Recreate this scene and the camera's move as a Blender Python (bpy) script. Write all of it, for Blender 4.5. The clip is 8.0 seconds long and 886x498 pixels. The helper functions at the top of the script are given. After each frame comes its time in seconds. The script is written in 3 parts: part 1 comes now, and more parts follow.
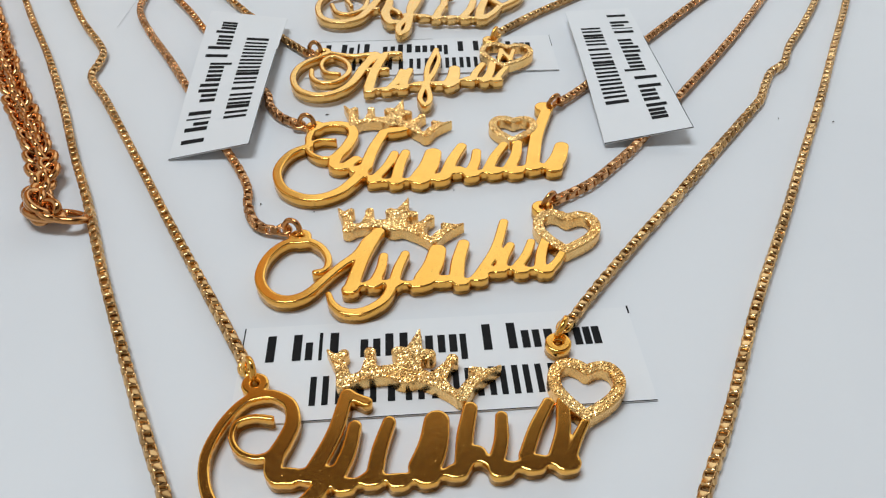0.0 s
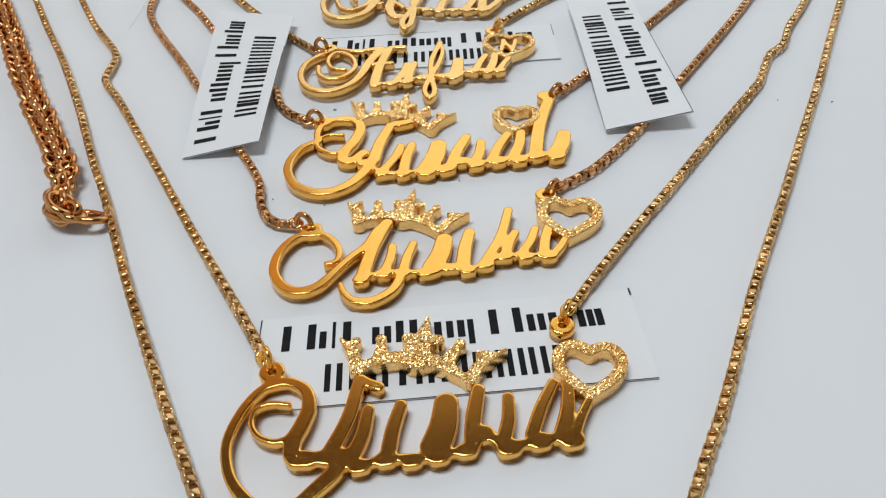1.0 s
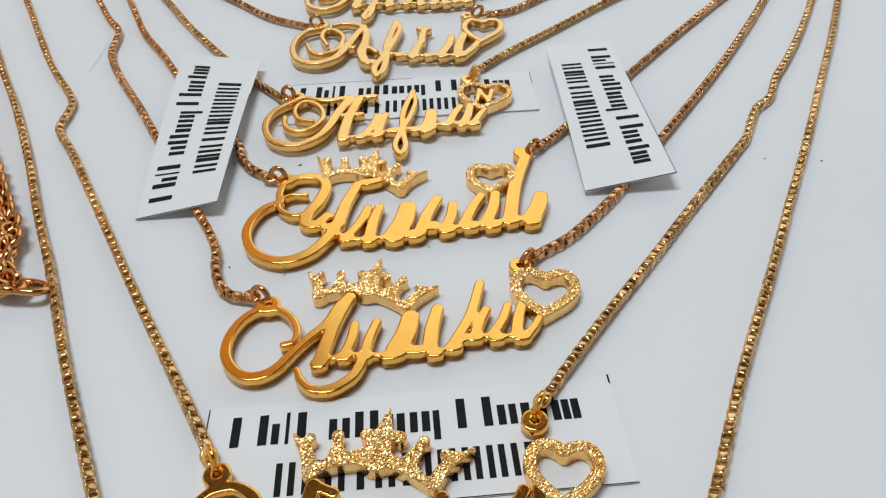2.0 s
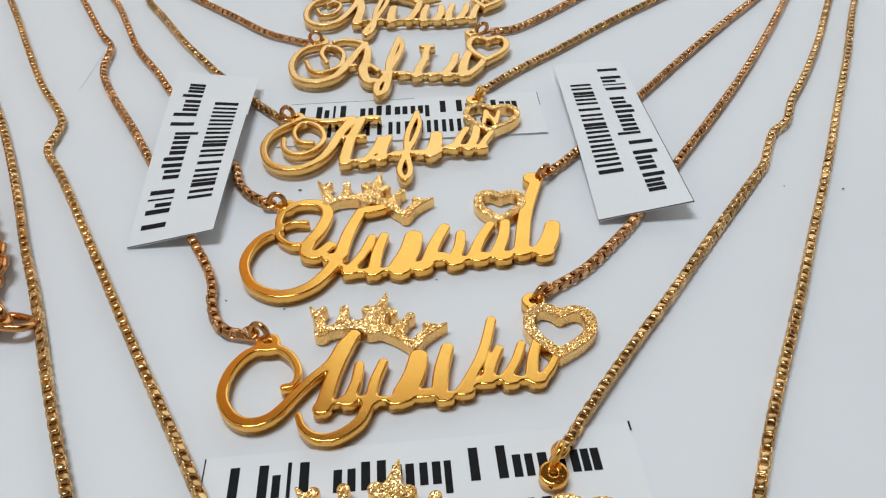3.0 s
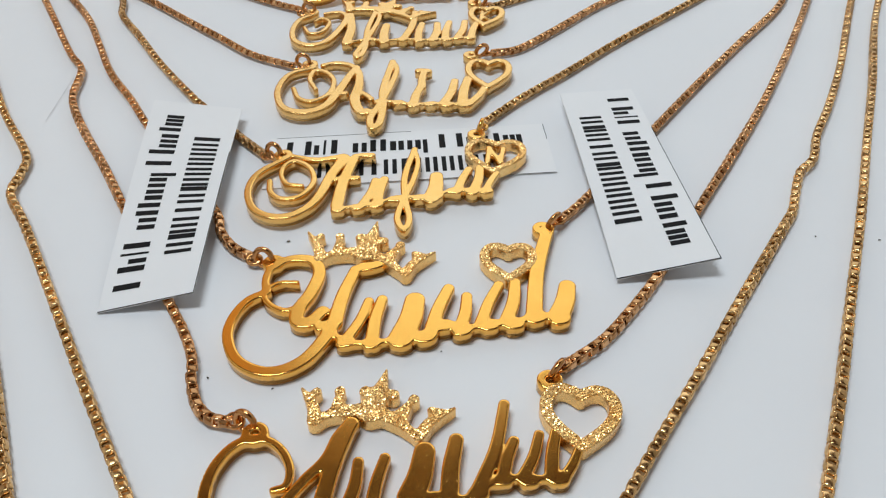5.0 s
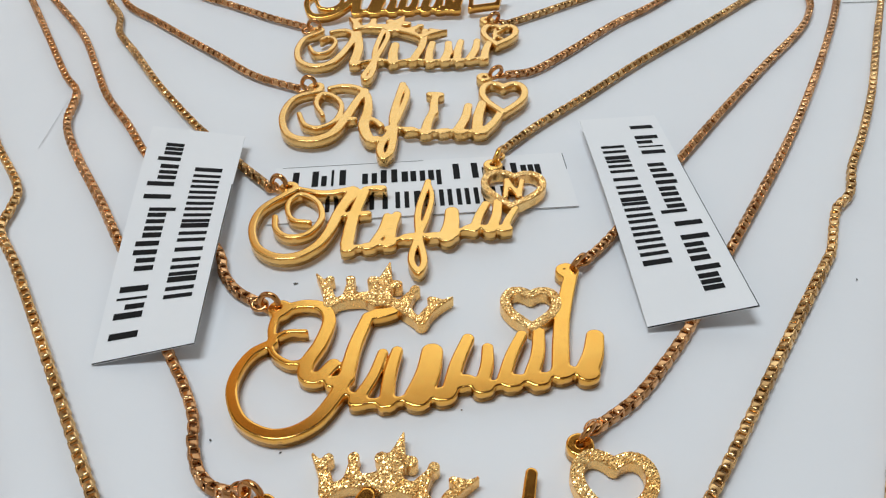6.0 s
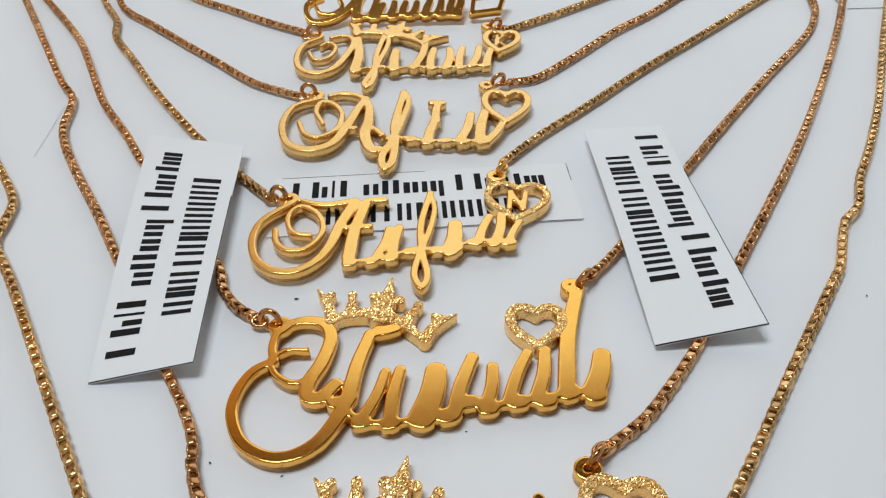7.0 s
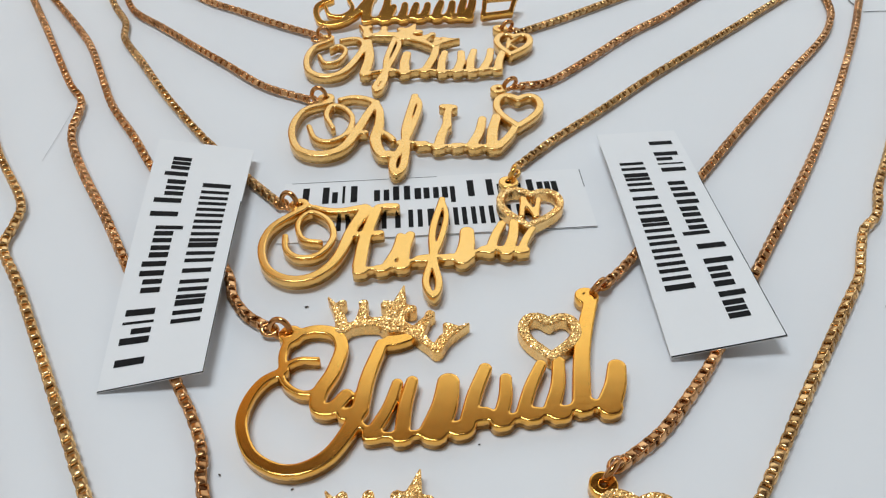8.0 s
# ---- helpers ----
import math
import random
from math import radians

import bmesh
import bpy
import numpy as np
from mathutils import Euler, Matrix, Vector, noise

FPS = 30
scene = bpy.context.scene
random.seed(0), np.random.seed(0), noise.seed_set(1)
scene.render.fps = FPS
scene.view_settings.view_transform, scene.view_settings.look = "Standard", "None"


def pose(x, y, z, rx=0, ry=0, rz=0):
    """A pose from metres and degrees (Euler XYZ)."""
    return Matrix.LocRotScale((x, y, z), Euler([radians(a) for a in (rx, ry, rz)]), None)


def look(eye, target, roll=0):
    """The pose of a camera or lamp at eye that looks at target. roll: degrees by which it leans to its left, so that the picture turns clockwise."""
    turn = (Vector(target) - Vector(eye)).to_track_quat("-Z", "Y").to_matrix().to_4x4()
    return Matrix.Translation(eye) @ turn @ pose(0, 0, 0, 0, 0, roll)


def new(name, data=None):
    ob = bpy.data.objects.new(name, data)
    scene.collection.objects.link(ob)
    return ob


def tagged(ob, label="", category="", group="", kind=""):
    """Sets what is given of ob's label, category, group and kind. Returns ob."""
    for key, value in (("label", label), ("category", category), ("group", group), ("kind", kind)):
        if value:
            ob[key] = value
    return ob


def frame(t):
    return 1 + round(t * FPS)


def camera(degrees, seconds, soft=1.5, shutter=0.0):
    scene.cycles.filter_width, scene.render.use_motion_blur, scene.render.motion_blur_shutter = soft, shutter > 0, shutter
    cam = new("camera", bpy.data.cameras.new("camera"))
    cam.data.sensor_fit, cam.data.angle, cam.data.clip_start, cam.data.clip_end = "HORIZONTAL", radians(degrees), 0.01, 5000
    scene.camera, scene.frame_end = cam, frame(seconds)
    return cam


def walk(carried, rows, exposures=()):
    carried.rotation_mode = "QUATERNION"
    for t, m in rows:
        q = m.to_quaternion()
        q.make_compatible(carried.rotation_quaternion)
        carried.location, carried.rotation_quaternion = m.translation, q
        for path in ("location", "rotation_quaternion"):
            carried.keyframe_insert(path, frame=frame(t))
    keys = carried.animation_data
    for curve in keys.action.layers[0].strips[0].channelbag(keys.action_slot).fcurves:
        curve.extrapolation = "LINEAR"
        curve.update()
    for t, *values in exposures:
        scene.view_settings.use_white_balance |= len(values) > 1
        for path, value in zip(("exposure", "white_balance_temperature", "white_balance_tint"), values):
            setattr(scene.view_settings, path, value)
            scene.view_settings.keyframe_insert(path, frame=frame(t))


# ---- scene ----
cam = camera(58.6, 8.0, soft=1.2)
PATH = [
    (0, (0.00030, -0.00185, 0.06343), (-0.00055, 0.07453, -0.00111), -1.58),
    (0.5, (0.00142, -0.00078, 0.06464), (0.00026, 0.07211, -0.00381), -3.48),
    (1, (0.00132, -0.00418, 0.06550), (-0.00144, 0.07124, -0.00010), -4.13),
    (1.5, (0.00179, -0.00445, 0.06659), (-0.00152, 0.07136, 0.00146), -4.03),
    (1.7, (0.00443, -0.00021, 0.06634), (0.00291, 0.07628, 0.00195), -3.28),
    (2.8, (0.00196, 0.01007, 0.06781), (0.00129, 0.08675, 0.00362), -2.98),
    (3, (0.00206, 0.01159, 0.06589), (0.00199, 0.08877, 0.00231), -2.47),
    (3.5, (0.00126, 0.01357, 0.06513), (0.00162, 0.09063, 0.00140), -1.91),
    (4, (0.00101, 0.01430, 0.06512), (0.00136, 0.09121, 0.00121), -2.01),
    (4.5, (0.00123, 0.01603, 0.06493), (0.00175, 0.09269, 0.00071), -1.93),
    (5, (0.00028, 0.02511, 0.06712), (0.00193, 0.10102, 0.00204), -1.91),
    (5.2, (-0.00099, 0.02762, 0.06712), (0.00030, 0.10352, 0.00203), -1.90),
    (6.3, (-0.00164, 0.03416, 0.06721), (0.00026, 0.10999, 0.00205), -1.79),
    (6.5, (-0.00141, 0.03418, 0.06714), (-0.00014, 0.11002, 0.00196), -2.05),
    (7, (-0.00233, 0.03634, 0.06780), (-0.00013, 0.11189, 0.00232), -1.53),
    (7.5, (-0.00330, 0.03758, 0.06816), (-0.00153, 0.11330, 0.00286), -1.67),
    (8, (-0.00298, 0.03810, 0.06787), (-0.00157, 0.11355, 0.00225), -1.70),
]
walk(cam, [(t, look(eye, target, roll)) for t, eye, target, roll in PATH])

# ---- light ----
world = bpy.data.worlds.new("room_air")
scene.world = world
world.use_nodes = True
world.node_tree.nodes["Background"].inputs[0].default_value = (0.9, 0.95, 1.0, 1)
world.node_tree.nodes["Background"].inputs[1].default_value = 0.02


def area_lamp(name, eye, target, size_x, size_y, watts, colour):
    data = bpy.data.lights.new(name, "AREA")
    data.shape, data.size, data.size_y, data.energy, data.color = "RECTANGLE", size_x, size_y, watts, colour
    ob = new(name, data)
    ob.matrix_world = look(eye, target)
    return ob


area_lamp("ceiling_lamp_light", (-0.45, 0.28, 2.15), (-0.45, 0.28, 0), 1.0, 0.6, 29.2, (0.855, 0.95, 1.015))
# Added source, out of view: gives flat gold a bright area to mirror.
area_lamp("window_light", (0.56, 1.63, 1.10), (0.56, 0.0, 1.10), 1.88, 1.50, 10.6, (0.90, 0.97, 1.0))


# ---- materials ----
def material(name):
    m = bpy.data.materials.new(name)
    m.use_nodes = True
    t = m.node_tree
    return m, t, t.nodes["Principled BSDF"]


def node(t, kind, **values):
    n = t.nodes.new(kind)
    for key, value in values.items():
        n.inputs[key.replace("_", " ")].default_value = value
    return n


def noise_tex(t, scale, detail=3.0, rough=0.55):
    co = t.nodes.new("ShaderNodeTexCoord")
    n = node(t, "ShaderNodeTexNoise", Scale=scale, Detail=detail, Roughness=rough)
    t.links.new(co.outputs["Object"], n.inputs["Vector"])
    return n


def ramp(t, fac, *stops):
    r = t.nodes.new("ShaderNodeValToRGB")
    while len(r.color_ramp.elements) < len(stops):
        r.color_ramp.elements.new(0.5)
    for e, (at, colour) in zip(r.color_ramp.elements, stops):
        e.position, e.color = at, (*colour, 1)
    t.links.new(fac, r.inputs["Fac"])
    return r.outputs["Color"]


def bump(t, fac, strength, distance):
    b = node(t, "ShaderNodeBump", Strength=strength, Distance=distance)
    t.links.new(fac, b.inputs["Height"])
    return b.outputs["Normal"]


def gold(name, light, deep, rough, dusty=False, per_piece=False):
    """Plated gold: two close shades, fine waviness and dust in the gloss."""
    m, t, b = material(name)
    b.inputs["Metallic"].default_value = 1.0
    wide = noise_tex(t, 260.0, 3.0)
    source = wide.outputs["Fac"]
    if per_piece:
        info = t.nodes.new("ShaderNodeObjectInfo")
        mix = t.nodes.new("ShaderNodeMath")
        mix.operation = "MULTIPLY_ADD"
        mix.inputs[1].default_value, mix.inputs[2].default_value = 0.5, 0.25
        t.links.new(info.outputs["Random"], mix.inputs[0])
        source = mix.outputs[0]
    t.links.new(ramp(t, source, (0.3, deep), (0.7, light)), b.inputs["Base Color"])
    dust = noise_tex(t, 5200.0, 2.0)
    spread = t.nodes.new("ShaderNodeMapRange")
    spread.inputs["From Min"].default_value, spread.inputs["From Max"].default_value = 0.45, 0.75
    spread.inputs["To Min"].default_value, spread.inputs["To Max"].default_value = rough, rough + 0.07
    t.links.new(dust.outputs["Fac"], spread.inputs["Value"])
    t.links.new(spread.outputs["Result"], b.inputs["Roughness"])
    relief = bump(t, noise_tex(t, 140.0, 2.0).outputs["Fac"], 0.2, 0.0001)
    if dusty:
        specks = noise_tex(t, 3600.0, 1.0)
        few = t.nodes.new("ShaderNodeMapRange")
        few.inputs["From Min"].default_value, few.inputs["From Max"].default_value = 0.735, 0.81
        t.links.new(specks.outputs["Fac"], few.inputs["Value"])
        b2 = node(t, "ShaderNodeBump", Strength=1.0, Distance=0.00003)
        t.links.new(few.outputs["Result"], b2.inputs["Height"])
        t.links.new(relief, b2.inputs["Normal"])
        relief = b2.outputs["Normal"]
    t.links.new(relief, b.inputs["Normal"])
    return m


GOLD = gold("polished_yellow_gold", (1.0, 0.55, 0.125), (0.97, 0.50, 0.10), 0.145, dusty=True)
GOLD_MID = gold("polished_light_gold", (0.97, 0.59, 0.20), (0.93, 0.54, 0.15), 0.2)
GOLD_PALE = gold("satin_pale_gold", (0.92, 0.58, 0.22), (0.86, 0.51, 0.16), 0.25)
GLITTER = gold("sandblasted_gold", (1.0, 0.68, 0.29), (1.0, 0.57, 0.18), 0.26)
CHAIN_GOLD = gold("chain_yellow_gold", (0.86, 0.55, 0.25), (0.46, 0.27, 0.11), 0.2, per_piece=True)
CHAIN_ROSE = gold("chain_rose_gold", (0.82, 0.46, 0.22), (0.44, 0.22, 0.09), 0.2, per_piece=True)
ROSE = gold("polished_rose_gold", (0.76, 0.38, 0.15), (0.52, 0.24, 0.08), 0.15)


def plain(name, light, deep, scale, rough, relief=0.0):
    m, t, b = material(name)
    n = noise_tex(t, scale, 4.0)
    t.links.new(ramp(t, n.outputs["Fac"], (0.3, deep), (0.7, light)), b.inputs["Base Color"])
    b.inputs["Roughness"].default_value = rough
    if relief:
        t.links.new(bump(t, noise_tex(t, scale * 30, 3.0).outputs["Fac"], 0.4, relief), b.inputs["Normal"])
    return m


PAPER = plain("white_paper", (0.80, 0.81, 0.83), (0.765, 0.775, 0.80), 18.0, 0.55, 0.00004)
CARD = plain("white_label_paper", (0.83, 0.835, 0.85), (0.80, 0.805, 0.82), 60.0, 0.5, 0.00003)
INK = plain("black_print_ink", (0.006, 0.006, 0.007), (0.012, 0.012, 0.013), 900.0, 0.7)
INK.node_tree.nodes["Principled BSDF"].inputs["Specular IOR Level"].default_value = 0.15
FAINT = plain("grey_thin_line", (0.46, 0.47, 0.49), (0.60, 0.61, 0.63), 500.0, 0.6)
DIRT = plain("dark_speck", (0.05, 0.045, 0.04), (0.09, 0.08, 0.07), 900.0, 0.7)
# Ochre of an unseen wall, chosen to tint the gold's reflections brown.
OCHRE = plain("warm_reflection_wall", (0.84, 0.46, 0.16), (0.78, 0.40, 0.13), 3.0, 0.7, 0.0004)
WALL = plain("cream_wall_paint", (0.80, 0.78, 0.74), (0.76, 0.74, 0.70), 3.0, 0.7, 0.0004)
# Red-brown dark tone, set for what the nearest plates mirror.
CEILING = plain("dark_reflection_ceiling", (0.13, 0.055, 0.02), (0.09, 0.035, 0.012), 4.0, 0.9)
CEILING.node_tree.nodes["Principled BSDF"].inputs["Specular IOR Level"].default_value = 0.1
FLOOR = plain("brown_floor", (0.25, 0.19, 0.14), (0.18, 0.13, 0.1), 6.0, 0.5)
WOOD = plain("brown_table_wood", (0.30, 0.19, 0.11), (0.20, 0.12, 0.07), 14.0, 0.45)


# ---- building helpers ----
MM = 0.001


def from_lists(name, verts, faces, mat, smooth=False):
    me = bpy.data.meshes.new(name)
    me.from_pydata(verts, [], faces)
    me.update()
    me.materials.append(mat)
    if smooth:
        me.polygons.foreach_set("use_smooth", [True] * len(me.polygons))
    return me


def part(name, me, parent, label="", m=None):
    ob = new(name, me)
    ob.parent = parent
    if m is not None:
        ob.matrix_local = m
    if label:
        ob["label"] = label
    return ob


def box_lists(x0, x1, y0, y1, z0, z1, verts=None, faces=None):
    verts, faces = verts if verts is not None else [], faces if faces is not None else []
    n = len(verts)
    verts += [(x, y, z) for z in (z0, z1) for x, y in ((x0, y0), (x1, y0), (x1, y1), (x0, y1))]
    faces += [tuple(n + i for i in f) for f in ((3, 2, 1, 0), (4, 5, 6, 7), (0, 1, 5, 4), (1, 2, 6, 5), (2, 3, 7, 6), (3, 0, 4, 7))]
    return verts, faces


def spline(points, step):
    """Points evenly set along a smooth curve through the given ones."""
    p = np.array(points, float)
    p = np.vstack([2 * p[0] - p[1], p, 2 * p[-1] - p[-2]])
    out = []
    for i in range(1, len(p) - 2):
        t = np.linspace(0, 1, 24, endpoint=False)[:, None]
        a, b, c, d = p[i - 1 : i + 3]
        out.append(0.5 * (2 * b + (c - a) * t + (2 * a - 5 * b + 4 * c - d) * t**2 + (3 * b - a - 3 * c + d) * t**3))
    out = np.vstack([*out, p[-2:-1]])
    run = np.r_[0, np.cumsum(np.linalg.norm(np.diff(out, axis=0), axis=1))]
    at = np.arange(0, run[-1], step)
    return np.stack([np.interp(at, run, out[:, k]) for k in range(p.shape[1])], 1)


class Plate:
    """A flat cut-out of swept strokes, in millimetres, later given its thickness and a rounded rim."""

    def __init__(self):
        self.strokes = []

    def sweep(self, points, widths):
        line = spline(points, 0.35)
        w = np.interp(np.linspace(0, 1, len(line)), np.linspace(0, 1, len(widths)), widths) / 2
        self.strokes.append(np.c_[line, w])

    def bar(self, x0, y0, x1, y1, w):
        """An upright bar, a little bowed and thicker at its foot."""
        side = 0.045 if len(self.strokes) % 2 else -0.03
        middle = ((x0 + x1) / 2 + side * (y0 - y1), (y0 + y1) / 2 - side * (x0 - x1))
        self.sweep([(x0, y0), middle, (x1, y1)], [0.88 * w, w, 1.08 * w])

    def rod(self, x0, y0, x1, y1, w):
        self.strokes.append(np.array([(x0, y0, w / 2), (x1, y1, w / 2)]))

    def scallops(self, points, w):
        """A band along the foot of the bars, with a bulge at each given point."""
        w = min(w, 1.75)
        self.sweep([(x, y + 0.2) for x, y in points], [0.55 * w] * 2)
        for x, y in points:
            self.blob(x - 0.35, y - 0.05 * w, 0.5 * w)
            self.blob(x + 0.35, y, 0.5 * w)

    def ring(self, x, y, r, w):
        a = np.linspace(0, 2 * math.pi, 21)
        self.strokes.append(np.c_[x + r * np.cos(a), y + r * np.sin(a), np.full(21, w / 2)])

    def blob(self, x, y, r):
        self.strokes.append(np.array([(x, y, r), (x + 0.01, y, r)]))

    def heart(self, x, y, wide, high, turn, w):
        """A heart-shaped outline that stands on the point x, y."""
        a = np.linspace(0, 2 * math.pi, 61)
        hx = np.sign(np.sin(a)) * np.abs(np.sin(a)) ** 2.1 * (wide - w) / 2
        hy = (13 * np.cos(a) - 3.4 * np.cos(2 * a) - 1.5 * np.cos(3 * a) - 0.6 * np.cos(4 * a) + 15.5) / 26.3 * (high - w) + w / 2
        c, s = math.cos(radians(turn)), math.sin(radians(turn))
        self.strokes.append(np.c_[x + c * hx - s * hy, y + s * hx + c * hy, np.full(61, w / 2)])

    def crown(self, x0, y0, x1, y1, tall, lean=0.0):
        """A five-pointed crown whose arched band runs from one point to the other."""
        u = np.array((x1 - x0, y1 - y0))
        size = np.linalg.norm(u)
        v = np.array((-u[1], u[0])) + lean * u
        place = lambda a, b: np.array((x0, y0)) + a * u + b * v * tall  # noqa: E731

        def run(points, widths):
            self.sweep([tuple(place(a, b)) for a, b in points], [w * size for w in widths])

        run([(0.0, 0.03), (0.2, 0.16), (0.48, 0.22), (0.76, 0.15), (1.0, 0.0)], [0.07, 0.12, 0.15, 0.12, 0.06])
        run([(0.02, 0.05), (-0.06, 0.22), (-0.22, 0.39)], [0.14, 0.10, 0.025])
        run([(-0.1, 0.28), (-0.05, 0.37)], [0.08, 0.09])
        run([(0.2, 0.2), (0.16, 0.39)], [0.15, 0.06])
        run([(0.5, 0.22), (0.53, 0.45), (0.54, 0.72)], [0.26, 0.15, 0.02])
        run([(0.4, 0.43), (0.66, 0.43)], [0.09, 0.09])
        run([(0.78, 0.2), (0.86, 0.39)], [0.15, 0.06])
        run([(1.0, 0.03), (1.08, 0.2), (1.28, 0.38)], [0.12, 0.1, 0.025])
        run([(1.05, 0.31), (1.16, 0.3)], [0.07, 0.07])
        for a, b, r in ((0.16, 0.40, 0.05), (0.87, 0.41, 0.05), (0.40, 0.43, 0.055), (0.67, 0.43, 0.055)):
            self.blob(*place(a, b), r * size)

    def mesh(self, name, mat, height, rim=0.14, cell=0.115, join=0.4, rough=0.0):
        every = np.vstack(self.strokes)
        pad = every[:, 2].max() + 2 * cell
        xs = np.arange(every[:, 0].min() - pad, every[:, 0].max() + pad, cell)
        ys = np.arange(every[:, 1].min() - pad, every[:, 1].max() + pad, cell)
        gx, gy = np.meshgrid(xs, ys, indexing="ij")
        field = np.full(gx.shape, 9.0)
        for s in self.strokes:
            i0, i1 = np.searchsorted(xs, (s[:, 0].min() - 3, s[:, 0].max() + 3))
            j0, j1 = np.searchsorted(ys, (s[:, 1].min() - 3, s[:, 1].max() + 3))
            px, py = gx[i0:i1, j0:j1], gy[i0:i1, j0:j1]
            near = np.full(px.shape, 9.0)
            for (ax, ay, ar), (bx, by, br) in zip(s, s[1:]):
                dx, dy = bx - ax, by - ay
                t = np.clip(((px - ax) * dx + (py - ay) * dy) / (dx * dx + dy * dy + 1e-9), 0, 1)
                near = np.minimum(near, np.hypot(px - ax - t * dx, py - ay - t * dy) - ar - t * (br - ar))
            old = field[i0:i1, j0:j1]
            h = np.clip(1 - np.abs(old - near) / join, 0, 1)
            field[i0:i1, j0:j1] = np.minimum(old, near) - h * h * join / 4
        rnd = np.random.RandomState(3)
        verts, faces, ids = [], [], {}
        inside = field < 0
        nx, ny = inside.shape

        def grid_id(i, j, top):
            key = (i, j, top)
            if key not in ids:
                d = min(-field[i, j], rim)
                z = height - rim + math.sqrt(max(0.0, rim * rim - (rim - d) ** 2)) if top else 0.0
                if rough and top:
                    z += rnd.uniform(-rough, rough)
                ids[key] = len(verts)
                verts.append((xs[i] * MM, ys[j] * MM, z * MM))
            return ids[key]

        def edge_id(a, b, top):
            key = (*min(a, b), *max(a, b), top)
            if key not in ids:
                fa, fb = field[a], field[b]
                t = fa / (fa - fb)
                ids[key] = len(verts)
                x = xs[a[0]] + t * (xs[b[0]] - xs[a[0]])
                y = ys[a[1]] + t * (ys[b[1]] - ys[a[1]])
                verts.append((x * MM, y * MM, (height - rim if top else 0.0) * MM))
            return ids[key]

        some = inside[:-1, :-1] | inside[1:, :-1] | inside[1:, 1:] | inside[:-1, 1:]
        for i, j in zip(*np.nonzero(some)):
            ring = ((i, j), (i + 1, j), (i + 1, j + 1), (i, j + 1))
            loop = []
            for a, b in zip(ring, ring[1:] + ring[:1]):
                if inside[a]:
                    loop.append((a, None))
                if inside[a] != inside[b]:
                    loop.append((a, b))
            tops = [edge_id(a, b, True) if b else grid_id(*a, True) for a, b in loop]
            lows = [edge_id(a, b, False) if b else grid_id(*a, False) for a, b in loop]
            if len(tops) < 3:
                continue
            faces.append(tops)
            faces.append(lows[::-1])
            for k in range(len(loop)):
                n = (k + 1) % len(loop)
                if loop[k][1] and loop[n][1] and (inside[loop[k][0]] and not inside[loop[n][0]]):
                    faces.append((tops[k], lows[k], lows[n], tops[n]))
        return from_lists(name, verts, faces, mat, smooth=not rough)


def ring_mesh(name, r, wire, mat, stretch=1.0, n=22, k=8):
    """A round wire ring in the xz plane, stretched along x."""
    verts, faces = [], []
    for i in range(n):
        a = 2 * math.pi * i / n
        for j in range(k):
            b = 2 * math.pi * j / k
            q = r + wire * math.cos(b)
            verts.append((q * math.cos(a) * stretch, wire * math.sin(b), q * math.sin(a)))
            faces.append((i * k + j, i * k + (j + 1) % k, (i + 1) % n * k + (j + 1) % k, (i + 1) % n * k + j))
    return from_lists(name, verts, faces, mat, smooth=True)


def box_link_mesh(name, wide, pitch, mat):
    """One link of a box chain: a rounded band bent into a soft square ring in the xz plane."""
    a, b, t, half = 0.65 * pitch, wide / 2, 0.2 * wide, 0.40 * wide
    band = ((0.0, 0.55), (0.2, 0.88), (0.5, 1.0), (1.0, 0.95), (1.0, -0.95), (0.5, -1.0), (0.2, -0.88), (0.0, -0.55))
    n, k = 16, len(band)
    verts, faces = [], []
    for i in range(n):
        c, s = math.cos(2 * math.pi * (i + 0.5) / n), math.sin(2 * math.pi * (i + 0.5) / n)
        x, z = math.copysign(abs(c) ** 0.34, c), math.copysign(abs(s) ** 0.34, s)
        for deep, out in band:
            verts.append((x * (a - t * deep), half * out, z * (b - t * deep)))
        faces += [(i * k + j, i * k + (j + 1) % k, (i + 1) % n * k + (j + 1) % k, (i + 1) % n * k + j) for j in range(k)]
    return from_lists(name, verts, faces, mat, smooth=True)


def along(direction, side_turn):
    """A turn whose x runs along direction; side_turn rolls it about that line, in degrees."""
    x = Vector(direction).normalized()
    y = Vector((0, 0, 1)).cross(x).normalized()
    z = x.cross(y)
    return Matrix((x, y, z)).transposed().to_4x4() @ pose(0, 0, 0, side_turn, 0, 0)


WIDE, PITCH = 1.25, 0.84
LINKS = {
    "yellow": box_link_mesh("box_link_yellow", WIDE * MM, PITCH * MM, CHAIN_GOLD),
    "rose": box_link_mesh("box_link_rose", WIDE * MM, PITCH * MM, CHAIN_ROSE),
}
RINGS = {
    "yellow": ring_mesh("ring_yellow", 1.2 * MM, 0.37 * MM, GOLD),
    "rose": ring_mesh("ring_rose", 1.2 * MM, 0.37 * MM, ROSE),
}

SMALL_RINGS = {
    "yellow": ring_mesh("small_ring_yellow", 0.72 * MM, 0.27 * MM, GOLD_MID, 1.25, 18, 8),
    "rose": ring_mesh("small_ring_rose", 0.72 * MM, 0.27 * MM, ROSE, 1.25, 18, 8),
}


